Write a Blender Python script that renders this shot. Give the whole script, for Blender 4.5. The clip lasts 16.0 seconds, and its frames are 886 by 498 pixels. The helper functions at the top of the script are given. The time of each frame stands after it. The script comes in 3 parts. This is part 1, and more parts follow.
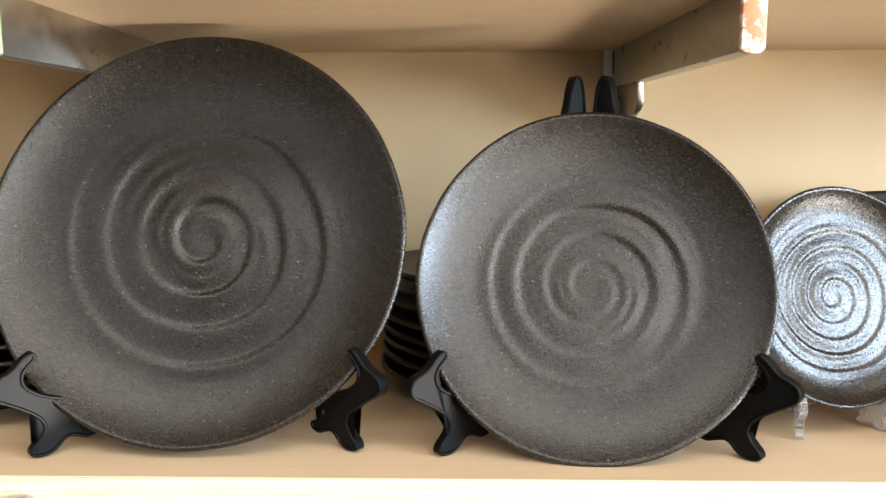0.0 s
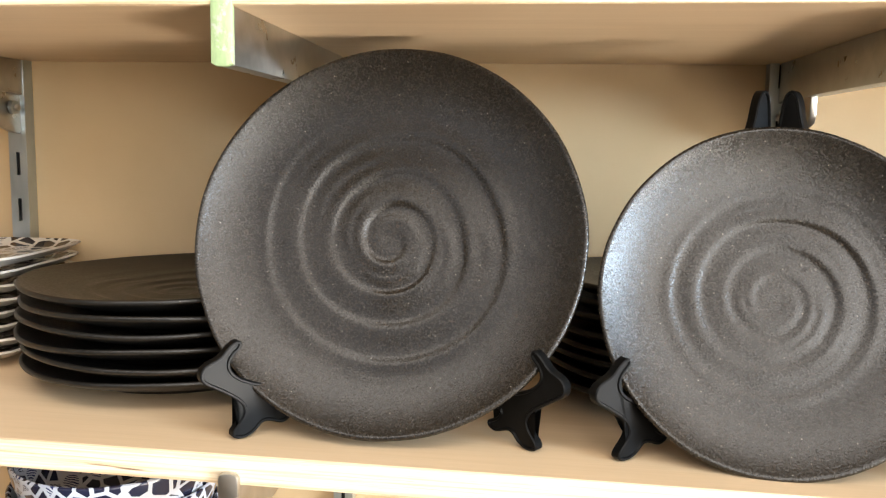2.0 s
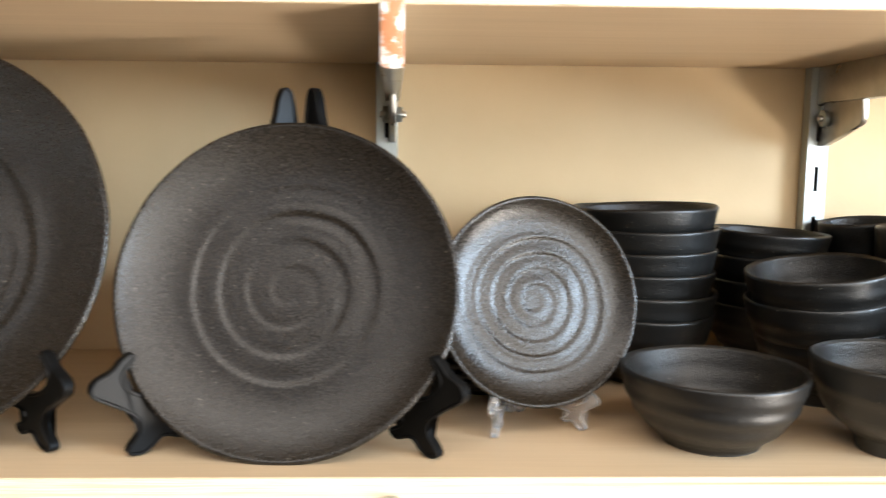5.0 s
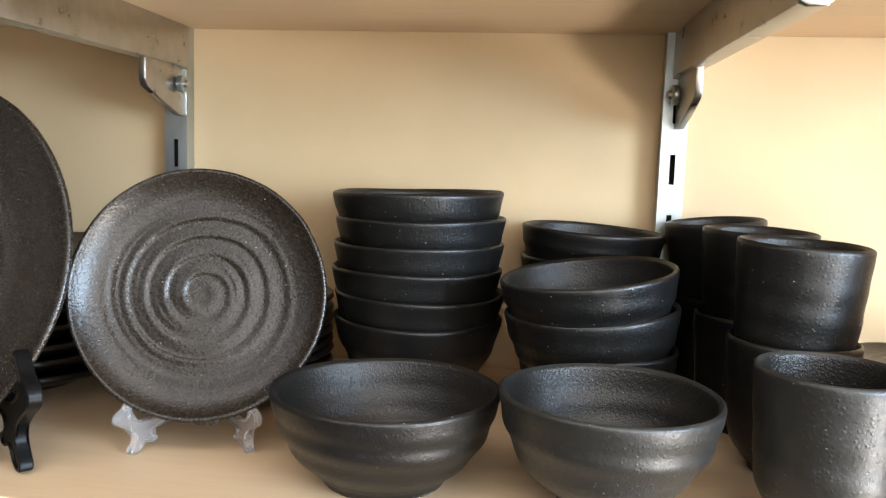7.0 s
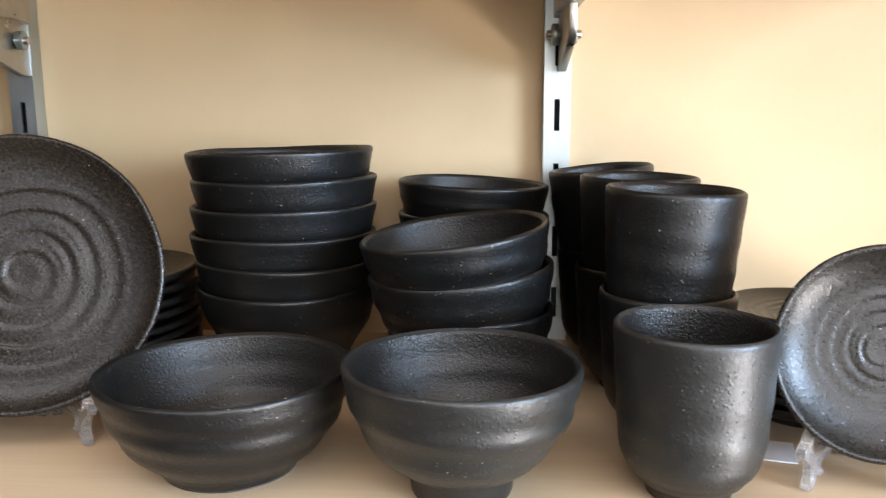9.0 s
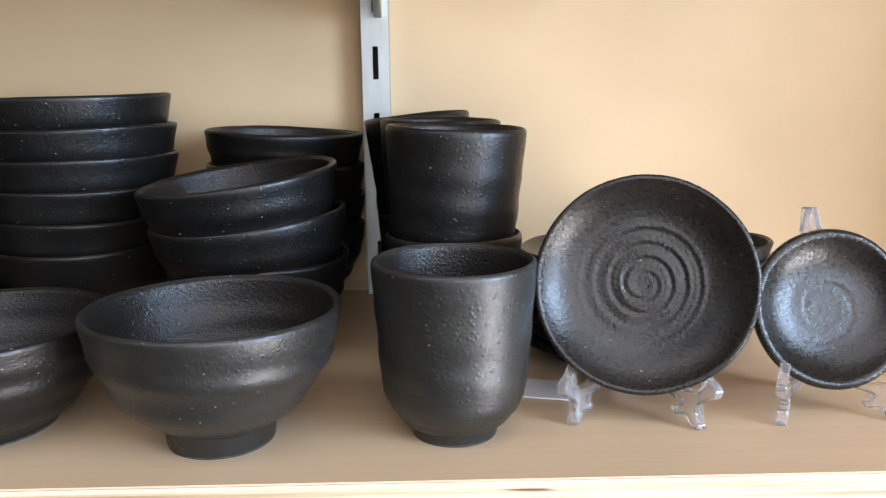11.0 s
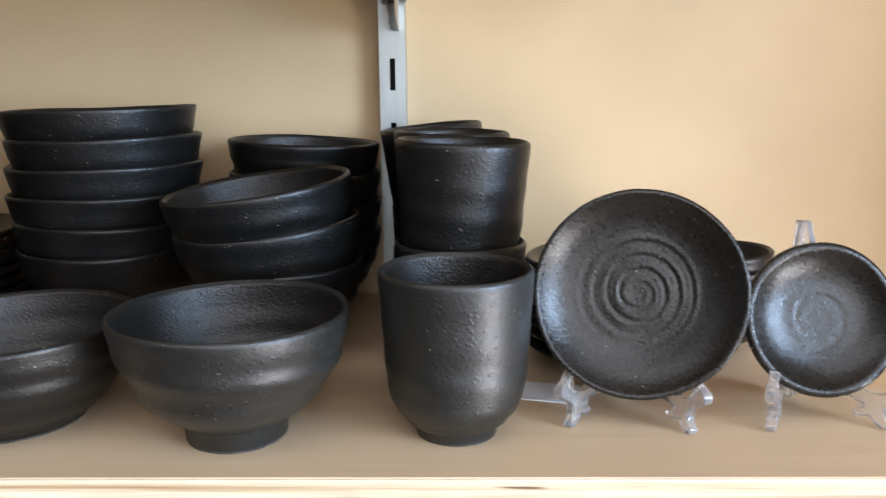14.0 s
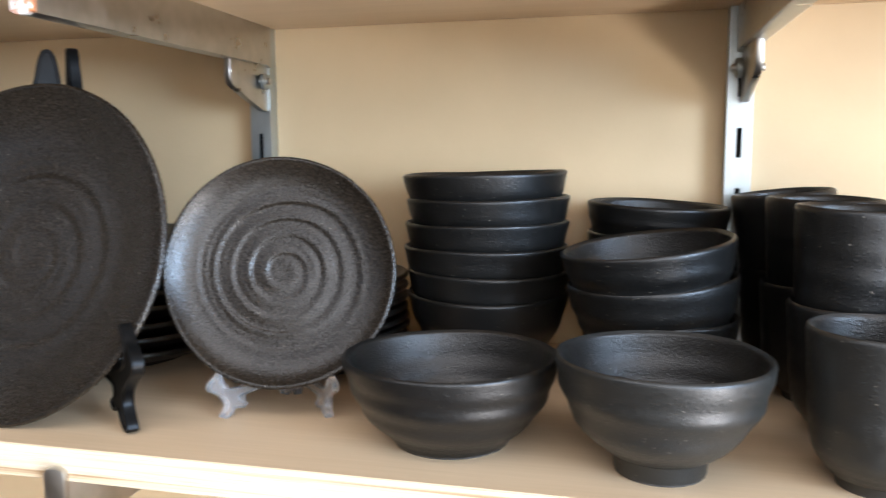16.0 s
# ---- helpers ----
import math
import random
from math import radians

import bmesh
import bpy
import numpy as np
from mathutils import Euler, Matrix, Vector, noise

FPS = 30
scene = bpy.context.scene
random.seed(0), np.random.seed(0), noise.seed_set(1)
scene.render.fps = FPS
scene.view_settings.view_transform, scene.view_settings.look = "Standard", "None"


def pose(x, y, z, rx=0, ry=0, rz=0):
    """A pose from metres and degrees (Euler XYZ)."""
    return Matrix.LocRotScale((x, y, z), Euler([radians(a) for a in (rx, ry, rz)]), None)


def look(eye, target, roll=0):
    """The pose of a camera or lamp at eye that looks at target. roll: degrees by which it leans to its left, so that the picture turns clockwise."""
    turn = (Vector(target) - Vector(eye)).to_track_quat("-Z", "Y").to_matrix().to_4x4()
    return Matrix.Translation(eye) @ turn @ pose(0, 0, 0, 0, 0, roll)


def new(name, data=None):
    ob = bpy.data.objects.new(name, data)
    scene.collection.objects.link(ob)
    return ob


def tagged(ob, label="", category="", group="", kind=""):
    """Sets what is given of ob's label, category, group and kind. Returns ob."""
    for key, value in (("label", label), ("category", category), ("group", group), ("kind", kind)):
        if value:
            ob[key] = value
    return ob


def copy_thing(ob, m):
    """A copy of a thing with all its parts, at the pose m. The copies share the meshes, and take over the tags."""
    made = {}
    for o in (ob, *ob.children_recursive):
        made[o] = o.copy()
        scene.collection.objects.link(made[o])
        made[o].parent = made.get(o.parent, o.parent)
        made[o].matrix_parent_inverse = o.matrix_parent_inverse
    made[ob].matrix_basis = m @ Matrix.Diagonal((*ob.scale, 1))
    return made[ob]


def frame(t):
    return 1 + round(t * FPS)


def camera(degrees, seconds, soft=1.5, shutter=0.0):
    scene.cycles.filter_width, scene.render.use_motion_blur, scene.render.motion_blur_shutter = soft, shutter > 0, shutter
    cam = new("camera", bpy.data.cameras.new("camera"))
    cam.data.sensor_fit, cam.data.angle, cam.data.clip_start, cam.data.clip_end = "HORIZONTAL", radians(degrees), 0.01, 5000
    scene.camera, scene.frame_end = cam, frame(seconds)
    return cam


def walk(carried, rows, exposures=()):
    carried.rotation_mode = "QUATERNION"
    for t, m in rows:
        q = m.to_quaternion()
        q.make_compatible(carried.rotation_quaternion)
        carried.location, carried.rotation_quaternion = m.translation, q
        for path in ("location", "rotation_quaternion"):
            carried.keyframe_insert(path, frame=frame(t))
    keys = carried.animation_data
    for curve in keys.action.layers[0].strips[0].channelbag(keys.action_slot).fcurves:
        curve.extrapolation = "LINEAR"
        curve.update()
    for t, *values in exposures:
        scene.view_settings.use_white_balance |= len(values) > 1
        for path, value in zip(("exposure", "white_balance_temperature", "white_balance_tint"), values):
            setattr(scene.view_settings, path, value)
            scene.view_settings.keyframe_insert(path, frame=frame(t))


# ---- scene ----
cam = camera(57.5, 16.0, 1.2, 0.4)
EXPOSURES = [(0, 0.56, 6750, 11), (2.2, 0.70, 6850, 11), (3.5, 0.62, 6750, 11), (5.2, 0.36, 6750, 11), (8.7, 0.23, 6250, 12), (9.5, 0.10, 6250, 16), (10.2, -0.04, 6150, 16), (12.3, -0.42, 6080, 14), (13.5, -0.42, 6080, 14), (15.0, 0.0, 6000, 13), (16, 0.18, 6050, 13)]
PATH = [
    (0, (-0.148, -0.818, 0.21), (-0.194, 1.163, -0.056), -0.1),
    (0.5, (-0.171, -0.818, 0.209), (-0.252, 1.163, -0.051), 0.7),
    (1, (-0.194, -0.822, 0.208), (-0.35, 1.155, -0.049), 1.0),
    (1.5, (-0.207, -0.831, 0.205), (-0.429, 1.142, -0.04), 1.0),
    (2, (-0.213, -0.842, 0.21), (-0.478, 1.125, -0.037), 1.1),
    (2.5, (-0.208, -0.844, 0.215), (-0.483, 1.122, -0.026), 1.1),
    (3, (-0.199, -0.846, 0.217), (-0.433, 1.127, -0.013), 1.3),
    (3.5, (-0.184, -0.84, 0.217), (-0.351, 1.139, -0.014), 1.2),
    (4, (-0.157, -0.844, 0.213), (-0.168, 1.142, -0.024), 0.6),
    (4.5, (-0.083, -0.846, 0.215), (0.022, 1.134, -0.043), -0.0),
    (5, (0.037, -0.838, 0.211), (0.087, 1.147, -0.033), 0.5),
    (5.2, (0.091, -0.832, 0.202), (0.113, 1.155, -0.022), 0.5),
    (7.3, (0.349, -0.696, 0.19), (0.048, 1.267, -0.042), 1.0),
    (7.5, (0.352, -0.684, 0.193), (0.035, 1.276, -0.052), 0.2),
    (8, (0.356, -0.677, 0.18), (0.058, 1.283, -0.082), -0.6),
    (8.5, (0.375, -0.673, 0.18), (0.16, 1.291, -0.126), -0.2),
    (9, (0.394, -0.671, 0.189), (0.258, 1.295, -0.151), -0.3),
    (9.5, (0.417, -0.667, 0.188), (0.317, 1.298, -0.17), -0.6),
    (10, (0.439, -0.666, 0.177), (0.395, 1.293, -0.223), -0.3),
    (10.2, (0.448, -0.661, 0.166), (0.435, 1.302, -0.217), 0.1),
    (12.3, (0.517, -0.656, 0.18), (0.601, 1.286, -0.292), -1.6),
    (12.5, (0.524, -0.659, 0.184), (0.579, 1.281, -0.298), -1.9),
    (13, (0.533, -0.674, 0.177), (0.555, 1.272, -0.283), -1.7),
    (13.5, (0.522, -0.676, 0.173), (0.528, 1.276, -0.263), -1.0),
    (14, (0.49, -0.677, 0.176), (0.458, 1.282, -0.223), -0.5),
    (14.5, (0.467, -0.683, 0.177), (0.353, 1.283, -0.174), -0.6),
    (15, (0.426, -0.706, 0.173), (0.219, 1.261, -0.121), -0.4),
    (15.5, (0.397, -0.726, 0.179), (0.066, 1.229, -0.084), -0.5),
    (16, (0.366, -0.743, 0.182), (-0.121, 1.181, -0.067), -0.4),
]
walk(cam, [(t, look(eye, target, roll)) for t, eye, target, roll in PATH], EXPOSURES)

# ---- world, daylight and lamps ----
world = bpy.data.worlds.new("sky")
scene.world = world
world.use_nodes = True
wn = world.node_tree.nodes
sky = wn.new("ShaderNodeTexSky")
sky.sky_type, sky.sun_disc = "NISHITA", False
sky.sun_elevation, sky.sun_rotation = radians(40), radians(120)
wn["Background"].inputs["Strength"].default_value = 0.12
world.node_tree.links.new(sky.outputs["Color"], wn["Background"].inputs["Color"])


def area_lamp(name, m, size_x, size_y, watts, colour):
    data = bpy.data.lights.new(name, "AREA")
    data.shape, data.size, data.size_y, data.energy, data.color = "RECTANGLE", size_x, size_y, watts, colour
    ob = new(name, data)
    ob.matrix_world = m
    return ob


# daylight in the window openings of the shop
area_lamp("window_light_east", look((2.44, -1.80, 0.55), (0.3, -1.80, 0.55)), 1.25, 1.1, 165, (0.60, 0.79, 1.0))
# added low lamp, standing in for light off a sunlit floor; no door known
area_lamp("low_light_east", look((2.44, -1.80, -0.99), (0.3, -1.80, -0.99)), 1.25, 0.48, 95, (1.0, 0.96, 0.90))
area_lamp("window_light_street", look((1.10, -2.46, 0.72), (1.10, 0, 0.72)), 1.6, 1.7, 38, (1.0, 0.96, 0.90))
# added fill for the standing plates' faces, no window known there
area_lamp("plate_fill_light", look((-1.40, -2.46, 1.15), (-1.40, 0, 1.15)), 2.5, 0.86, 5, (1.0, 0.96, 0.90))
area_lamp("skylight", pose(0.1, -1.88, 2.08), 3.6, 1.1, 48, (1.0, 0.95, 0.88))

# ---- materials ----


def material(name):
    mat = bpy.data.materials.new(name)
    mat.use_nodes = True
    nt = mat.node_tree
    return mat, nt, nt.nodes["Principled BSDF"]


def node(nt, kind, **values):
    n = nt.nodes.new(kind)
    for key, value in values.items():
        n.inputs[key.replace("_", " ")].default_value = value
    return n


def ramp(nt, source, stops):
    r = nt.nodes.new("ShaderNodeValToRGB")
    els = r.color_ramp.elements
    while len(els) < len(stops):
        els.new(0.5)
    for e, (p, c) in zip(els, stops):
        e.position, e.color = p, (*c, 1) if len(c) == 3 else c
    nt.links.new(source, r.inputs["Fac"])
    return r


def mix(nt, fac, a, b, mode="MIX"):
    m = nt.nodes.new("ShaderNodeMix")
    m.data_type, m.blend_type = "RGBA", mode
    for sock, value in ((m.inputs[0], fac), (m.inputs[6], a), (m.inputs[7], b)):
        if hasattr(value, "is_linked"):
            nt.links.new(value, sock)
        elif isinstance(value, (int, float)):
            sock.default_value = value
        else:
            sock.default_value = (*value, 1)
    return m.outputs[2]


def bump(nt, height, bsdf, strength, distance, after=None):
    b = nt.nodes.new("ShaderNodeBump")
    b.inputs["Strength"].default_value, b.inputs["Distance"].default_value = strength, distance
    nt.links.new(height, b.inputs["Height"])
    if after:
        nt.links.new(after.outputs["Normal"], b.inputs["Normal"])
    nt.links.new(b.outputs["Normal"], bsdf.inputs["Normal"])
    return b


def coords(nt, scale=(1, 1, 1)):
    tc = nt.nodes.new("ShaderNodeTexCoord")
    mp = nt.nodes.new("ShaderNodeMapping")
    mp.inputs["Scale"].default_value = scale
    nt.links.new(tc.outputs["Object"], mp.inputs["Vector"])
    return mp.outputs["Vector"]


def tex(nt, kind, vec, **values):
    n = node(nt, kind, **values)
    nt.links.new(vec, n.inputs["Vector"])
    return n


def stoneware(name, dark, light, rough, grain, pebble, gloss, beads=0.25, pit_shade=0.3, scale=1.0):
    """Black stoneware with a sandy, orange-peel skin, pits and a few pale grains, their sparkle painted in."""
    mat, nt, b = material(name)
    v = coords(nt)
    big = tex(nt, "ShaderNodeTexNoise", v, Scale=18.0, Detail=5.0, Roughness=0.6)
    mid = tex(nt, "ShaderNodeTexNoise", v, Scale=420.0 * scale, Detail=3.5, Roughness=0.6)
    fine = tex(nt, "ShaderNodeTexNoise", v, Scale=1250.0 * scale, Detail=2.0, Roughness=0.6)
    spots = tex(nt, "ShaderNodeTexVoronoi", v, Scale=260.0, Randomness=1.0)
    base = ramp(nt, big.outputs["Fac"], [(0.32, dark), (0.68, light)])
    # micro-shadows between the grains, multiplied into the base colour
    tone = ramp(nt, mid.outputs["Fac"], [(0.36, (1 - pit_shade,) * 3), (0.66, (1 + pit_shade,) * 3)])
    ground = mix(nt, 1.0, base.outputs["Color"], tone.outputs["Color"], "MULTIPLY")
    # pale specks: light grains, with their glints put into the base colour
    speck = ramp(nt, spots.outputs["Distance"], [(0.07, (1, 1, 1)), (0.15, (0, 0, 0))])
    rare = ramp(nt, spots.outputs["Color"], [(0.66, (0, 0, 0)), (0.86, (1, 1, 1))])
    amount = mix(nt, 1.0, speck.outputs["Color"], rare.outputs["Color"], "MULTIPLY")
    nt.links.new(mix(nt, amount, ground, (0.24, 0.21, 0.17)), b.inputs["Base Color"])
    r = ramp(nt, mid.outputs["Fac"], [(0.3, (rough - 0.06,) * 3), (0.7, (rough + 0.08,) * 3)])
    nt.links.new(r.outputs["Color"], b.inputs["Roughness"])
    b.inputs["Specular IOR Level"].default_value = gloss
    low = bump(nt, mid.outputs["Fac"], b, pebble, 0.0010)
    grains = bump(nt, fine.outputs["Fac"], b, grain, 0.0004, low)
    pimples = tex(nt, "ShaderNodeTexVoronoi", v, Scale=430.0 * scale, Randomness=1.0)
    bead = ramp(nt, pimples.outputs["Distance"], [(0.05, (1, 1, 1)), (0.45, (0, 0, 0))])
    few = ramp(nt, pimples.outputs["Color"], [(0.45, (0, 0, 0)), (0.75, (1, 1, 1))])
    bump(nt, mix(nt, 1.0, bead.outputs["Color"], few.outputs["Color"], "MULTIPLY"), b, beads, 0.0006, grains)
    return mat


PLATE = stoneware("black_stoneware_plate", (0.0098, 0.0073, 0.0050), (0.0146, 0.0107, 0.0073), 0.25, 0.14, 0.29, 0.48, 0.26, 0.40, 1.35)
FINE = stoneware("fine_black_stoneware", (0.0075, 0.0066, 0.0054), (0.0115, 0.0098, 0.0078), 0.28, 0.20, 0.26, 0.50, 0.22, 0.2, 1.25)
STACKED = stoneware("smooth_black_stoneware", (0.0050, 0.0042, 0.0034), (0.0085, 0.0070, 0.0054), 0.34, 0.10, 0.14, 0.45, 0.10, 0.2)
BOWL = stoneware("black_stoneware_bowl", (0.0034, 0.0033, 0.0030), (0.0064, 0.0062, 0.0057), 0.38, 0.15, 0.17, 0.50, 0.26, 0.12)
SATIN = stoneware("satin_grey_black_stoneware", (0.0088, 0.0090, 0.0079), (0.0145, 0.0147, 0.0130), 0.42, 0.12, 0.17, 0.68, 0.28, 0.10)
INSIDE = stoneware("pebbled_bowl_inside", (0.0085, 0.0075, 0.0062), (0.0150, 0.0132, 0.0108), 0.33, 0.25, 0.55, 0.50, 0.40, 0.2, 1.4)


def raw_clay():
    mat, nt, b = material("raw_clay_foot")
    n = tex(nt, "ShaderNodeTexNoise", coords(nt), Scale=300.0)
    c = ramp(nt, n.outputs["Fac"], [(0.3, (0.040, 0.036, 0.032)), (0.7, (0.075, 0.066, 0.058))])
    nt.links.new(c.outputs["Color"], b.inputs["Base Color"])
    b.inputs["Roughness"].default_value = 0.9
    return mat


CLAY = raw_clay()


def wall_paint():
    mat, nt, b = material("tan_wall_paint")
    v = coords(nt)
    n = tex(nt, "ShaderNodeTexNoise", v, Scale=5.0, Detail=5.0)
    f = tex(nt, "ShaderNodeTexNoise", v, Scale=130.0, Detail=4.0)
    c = ramp(nt, n.outputs["Fac"], [(0.3, (0.56, 0.400, 0.222)), (0.7, (0.655, 0.480, 0.276))])
    nt.links.new(c.outputs["Color"], b.inputs["Base Color"])
    b.inputs["Roughness"].default_value = 0.62
    bump(nt, f.outputs["Fac"], b, 0.12, 0.0015)
    return mat


WALL = wall_paint()


def plain(name, colour, rough=0.5, metal=0.0, noise_scale=40.0, vary=0.12, grain=0.0):
    mat, nt, b = material(name)
    n = tex(nt, "ShaderNodeTexNoise", coords(nt), Scale=noise_scale, Detail=4.0)
    lo, hi = [tuple(min(1, c * k) for c in colour) for k in (1 - vary, 1 + vary)]
    c = ramp(nt, n.outputs["Fac"], [(0.3, lo), (0.7, hi)])
    nt.links.new(c.outputs["Color"], b.inputs["Base Color"])
    b.inputs["Roughness"].default_value, b.inputs["Metallic"].default_value = rough, metal
    if grain:
        bump(nt, n.outputs["Fac"], b, grain, 0.001)
    return mat


def shelf_top():
    mat, nt, b = material("sealed_birch_veneer")
    v = coords(nt, (1.6, 26, 26))
    g = tex(nt, "ShaderNodeTexNoise", v, Scale=2.2, Detail=6.0, Distortion=0.6)
    f = tex(nt, "ShaderNodeTexNoise", coords(nt, (14, 420, 420)), Scale=1.0, Detail=3.0)
    c1 = ramp(nt, g.outputs["Fac"], [(0.3, (0.61, 0.435, 0.262)), (0.7, (0.66, 0.48, 0.298))])
    c2 = ramp(nt, f.outputs["Fac"], [(0.35, (0.955, 0.955, 0.955)), (0.7, (1, 1, 1))])
    nt.links.new(mix(nt, 1.0, c1.outputs["Color"], c2.outputs["Color"], "MULTIPLY"), b.inputs["Base Color"])
    b.inputs["Roughness"].default_value = 0.48
    bump(nt, f.outputs["Fac"], b, 0.08, 0.0004)
    return mat


def ply_edge():
    mat, nt, b = material("raw_plywood_edge")
    v = coords(nt, (2.5, 1, 260))
    n = tex(nt, "ShaderNodeTexNoise", v, Scale=1.0, Detail=3.0, Distortion=0.4)
    fibre = tex(nt, "ShaderNodeTexNoise", coords(nt, (30, 1, 1400)), Scale=1.0, Detail=3.0)
    c1 = ramp(nt, n.outputs["Fac"], [(0.33, (0.40, 0.26, 0.14)), (0.42, (0.62, 0.48, 0.31)), (0.58, (0.72, 0.61, 0.45)), (0.72, (0.54, 0.39, 0.23))])
    c2 = ramp(nt, fibre.outputs["Fac"], [(0.3, (0.8, 0.78, 0.74)), (0.6, (1, 1, 1))])
    holes = tex(nt, "ShaderNodeTexNoise", coords(nt, (11, 1, 210)), Scale=1.0, Detail=2.0)
    hole = ramp(nt, holes.outputs["Fac"], [(0.73, (0, 0, 0)), (0.78, (1, 1, 1))])
    base = mix(nt, 1.0, c1.outputs["Color"], c2.outputs["Color"], "MULTIPLY")
    nt.links.new(mix(nt, hole.outputs["Color"], base, (0.16, 0.085, 0.04)), b.inputs["Base Color"])
    b.inputs["Roughness"].default_value = 0.75
    bump(nt, fibre.outputs["Fac"], b, 0.25, 0.0006)
    return mat


def zinc():
    mat, nt, b = material("zinc_plated_steel")
    n = tex(nt, "ShaderNodeTexNoise", coords(nt, (1, 1, 0.25)), Scale=70.0, Detail=5.0)
    f = tex(nt, "ShaderNodeTexNoise", coords(nt, (1, 1, 0.1)), Scale=900.0, Detail=2.0)
    c = ramp(nt, n.outputs["Fac"], [(0.3, (0.40, 0.445, 0.45)), (0.7, (0.54, 0.58, 0.58))])
    r = ramp(nt, n.outputs["Fac"], [(0.3, (0.36,) * 3), (0.7, (0.50,) * 3)])
    nt.links.new(c.outputs["Color"], b.inputs["Base Color"])
    nt.links.new(r.outputs["Color"], b.inputs["Roughness"])
    b.inputs["Metallic"].default_value = 1.0
    bump(nt, f.outputs["Fac"], b, 0.05, 0.0004)
    return mat


def bright_steel():
    mat, nt, b = material("bright_bracket_steel")
    n = tex(nt, "ShaderNodeTexNoise", coords(nt), Scale=60.0, Detail=5.0)
    c = ramp(nt, n.outputs["Fac"], [(0.3, (0.40, 0.39, 0.36)), (0.7, (0.52, 0.50, 0.46))])
    r = ramp(nt, n.outputs["Fac"], [(0.3, (0.26,) * 3), (0.75, (0.40,) * 3)])
    nt.links.new(c.outputs["Color"], b.inputs["Base Color"])
    nt.links.new(r.outputs["Color"], b.inputs["Roughness"])
    b.inputs["Metallic"].default_value = 1.0
    return mat


def acrylic():
    mat, nt, b = material("clear_acrylic")
    n = tex(nt, "ShaderNodeTexNoise", coords(nt), Scale=220.0)
    b.inputs["Base Color"].default_value = (0.97, 0.97, 0.98, 1)
    b.inputs["Roughness"].default_value = 0.05
    b.inputs["IOR"].default_value = 1.49
    b.inputs["Transmission Weight"].default_value = 0.88
    bump(nt, n.outputs["Fac"], b, 0.06, 0.0006)
    return mat


def worn_lip(name, paint, under, amount):
    """Painted steel worn through to what lies beneath."""
    mat, nt, b = material(name)
    n = tex(nt, "ShaderNodeTexNoise", coords(nt), Scale=95.0, Detail=6.0, Roughness=0.65)
    f = tex(nt, "ShaderNodeTexNoise", coords(nt, (1, 1, 0.3)), Scale=420.0, Detail=3.0)
    k = ramp(nt, n.outputs["Fac"], [(amount - 0.04, (1, 1, 1)), (amount + 0.04, (0, 0, 0))])
    t = ramp(nt, f.outputs["Fac"], [(0.3, (0.75, 0.75, 0.75)), (0.7, (1, 1, 1))])
    nt.links.new(mix(nt, 1.0, mix(nt, k.outputs["Color"], paint, under), t.outputs["Color"], "MULTIPLY"), b.inputs["Base Color"])
    b.inputs["Roughness"].default_value = 0.5
    bump(nt, n.outputs["Fac"], b, 0.3, 0.0006)
    return mat


def printed(name, ground, figure, line, scale, cut=0.34):
    """Glazed tableware printed with dark triangles, pale bands and little scrolls."""
    mat, nt, b = material(name)
    v = coords(nt)
    tri = tex(nt, "ShaderNodeTexVoronoi", v, Scale=scale)
    edge = nt.nodes.new("ShaderNodeTexVoronoi")
    edge.feature = "DISTANCE_TO_EDGE"
    edge.inputs["Scale"].default_value = scale
    nt.links.new(v, edge.inputs["Vector"])
    swirl = nt.nodes.new("ShaderNodeTexWave")
    swirl.wave_type = "RINGS"
    swirl.inputs["Scale"].default_value, swirl.inputs["Distortion"].default_value = scale * 2.1, 6.0
    nt.links.new(v, swirl.inputs["Vector"])
    fill = ramp(nt, tri.outputs["Color"], [(cut - 0.01, (0, 0, 0)), (cut + 0.01, (1, 1, 1))])
    inner = ramp(nt, edge.outputs["Distance"], [(0.10, (0, 0, 0)), (0.12, (1, 1, 1))])
    curl = ramp(nt, swirl.outputs["Fac"], [(0.55, (0, 0, 0)), (0.6, (1, 1, 1))])
    mask = mix(nt, 1.0, fill.outputs["Color"], inner.outputs["Color"], "MULTIPLY")
    c = mix(nt, mask, ground, figure)
    inv = mix(nt, fill.outputs["Color"], inner.outputs["Color"], (0, 0, 0))
    curls = mix(nt, 1.0, inv, curl.outputs["Color"], "MULTIPLY")
    nt.links.new(mix(nt, curls, c, line), b.inputs["Base Color"])
    b.inputs["Roughness"].default_value = 0.16
    return mat


SHELF, EDGE, ZINC, STEEL, CLEAR = shelf_top(), ply_edge(), zinc(), bright_steel(), acrylic()
RUSTY = worn_lip("rust_stained_lip", (0.80, 0.77, 0.72), (0.50, 0.19, 0.08), 0.53)
GREENISH = worn_lip("pale_green_lip", (0.34, 0.44, 0.22), (0.48, 0.50, 0.38), 0.42)
BLACK = plain("glossy_black_plastic", (0.004, 0.004, 0.004), 0.38, 0.0, 200.0, 0.2)
BLACK.node_tree.nodes["Principled BSDF"].inputs["Specular IOR Level"].default_value = 0.12
DARK = plain("oxidised_bolt_steel", (0.52, 0.51, 0.48), 0.3, 1.0)
SLOT_SHADE = plain("slot_shade", (0.02, 0.02, 0.02), 0.8)
PAPER = plain("white_card", (0.78, 0.77, 0.76), 0.7, 0.0, 90.0, 0.03)
INK = plain("grey_print", (0.25, 0.25, 0.26), 0.7)
PORCELAIN = printed("black_printed_porcelain", (0.72, 0.68, 0.60), (0.03, 0.02, 0.02), (0.09, 0.07, 0.06), 62.0)
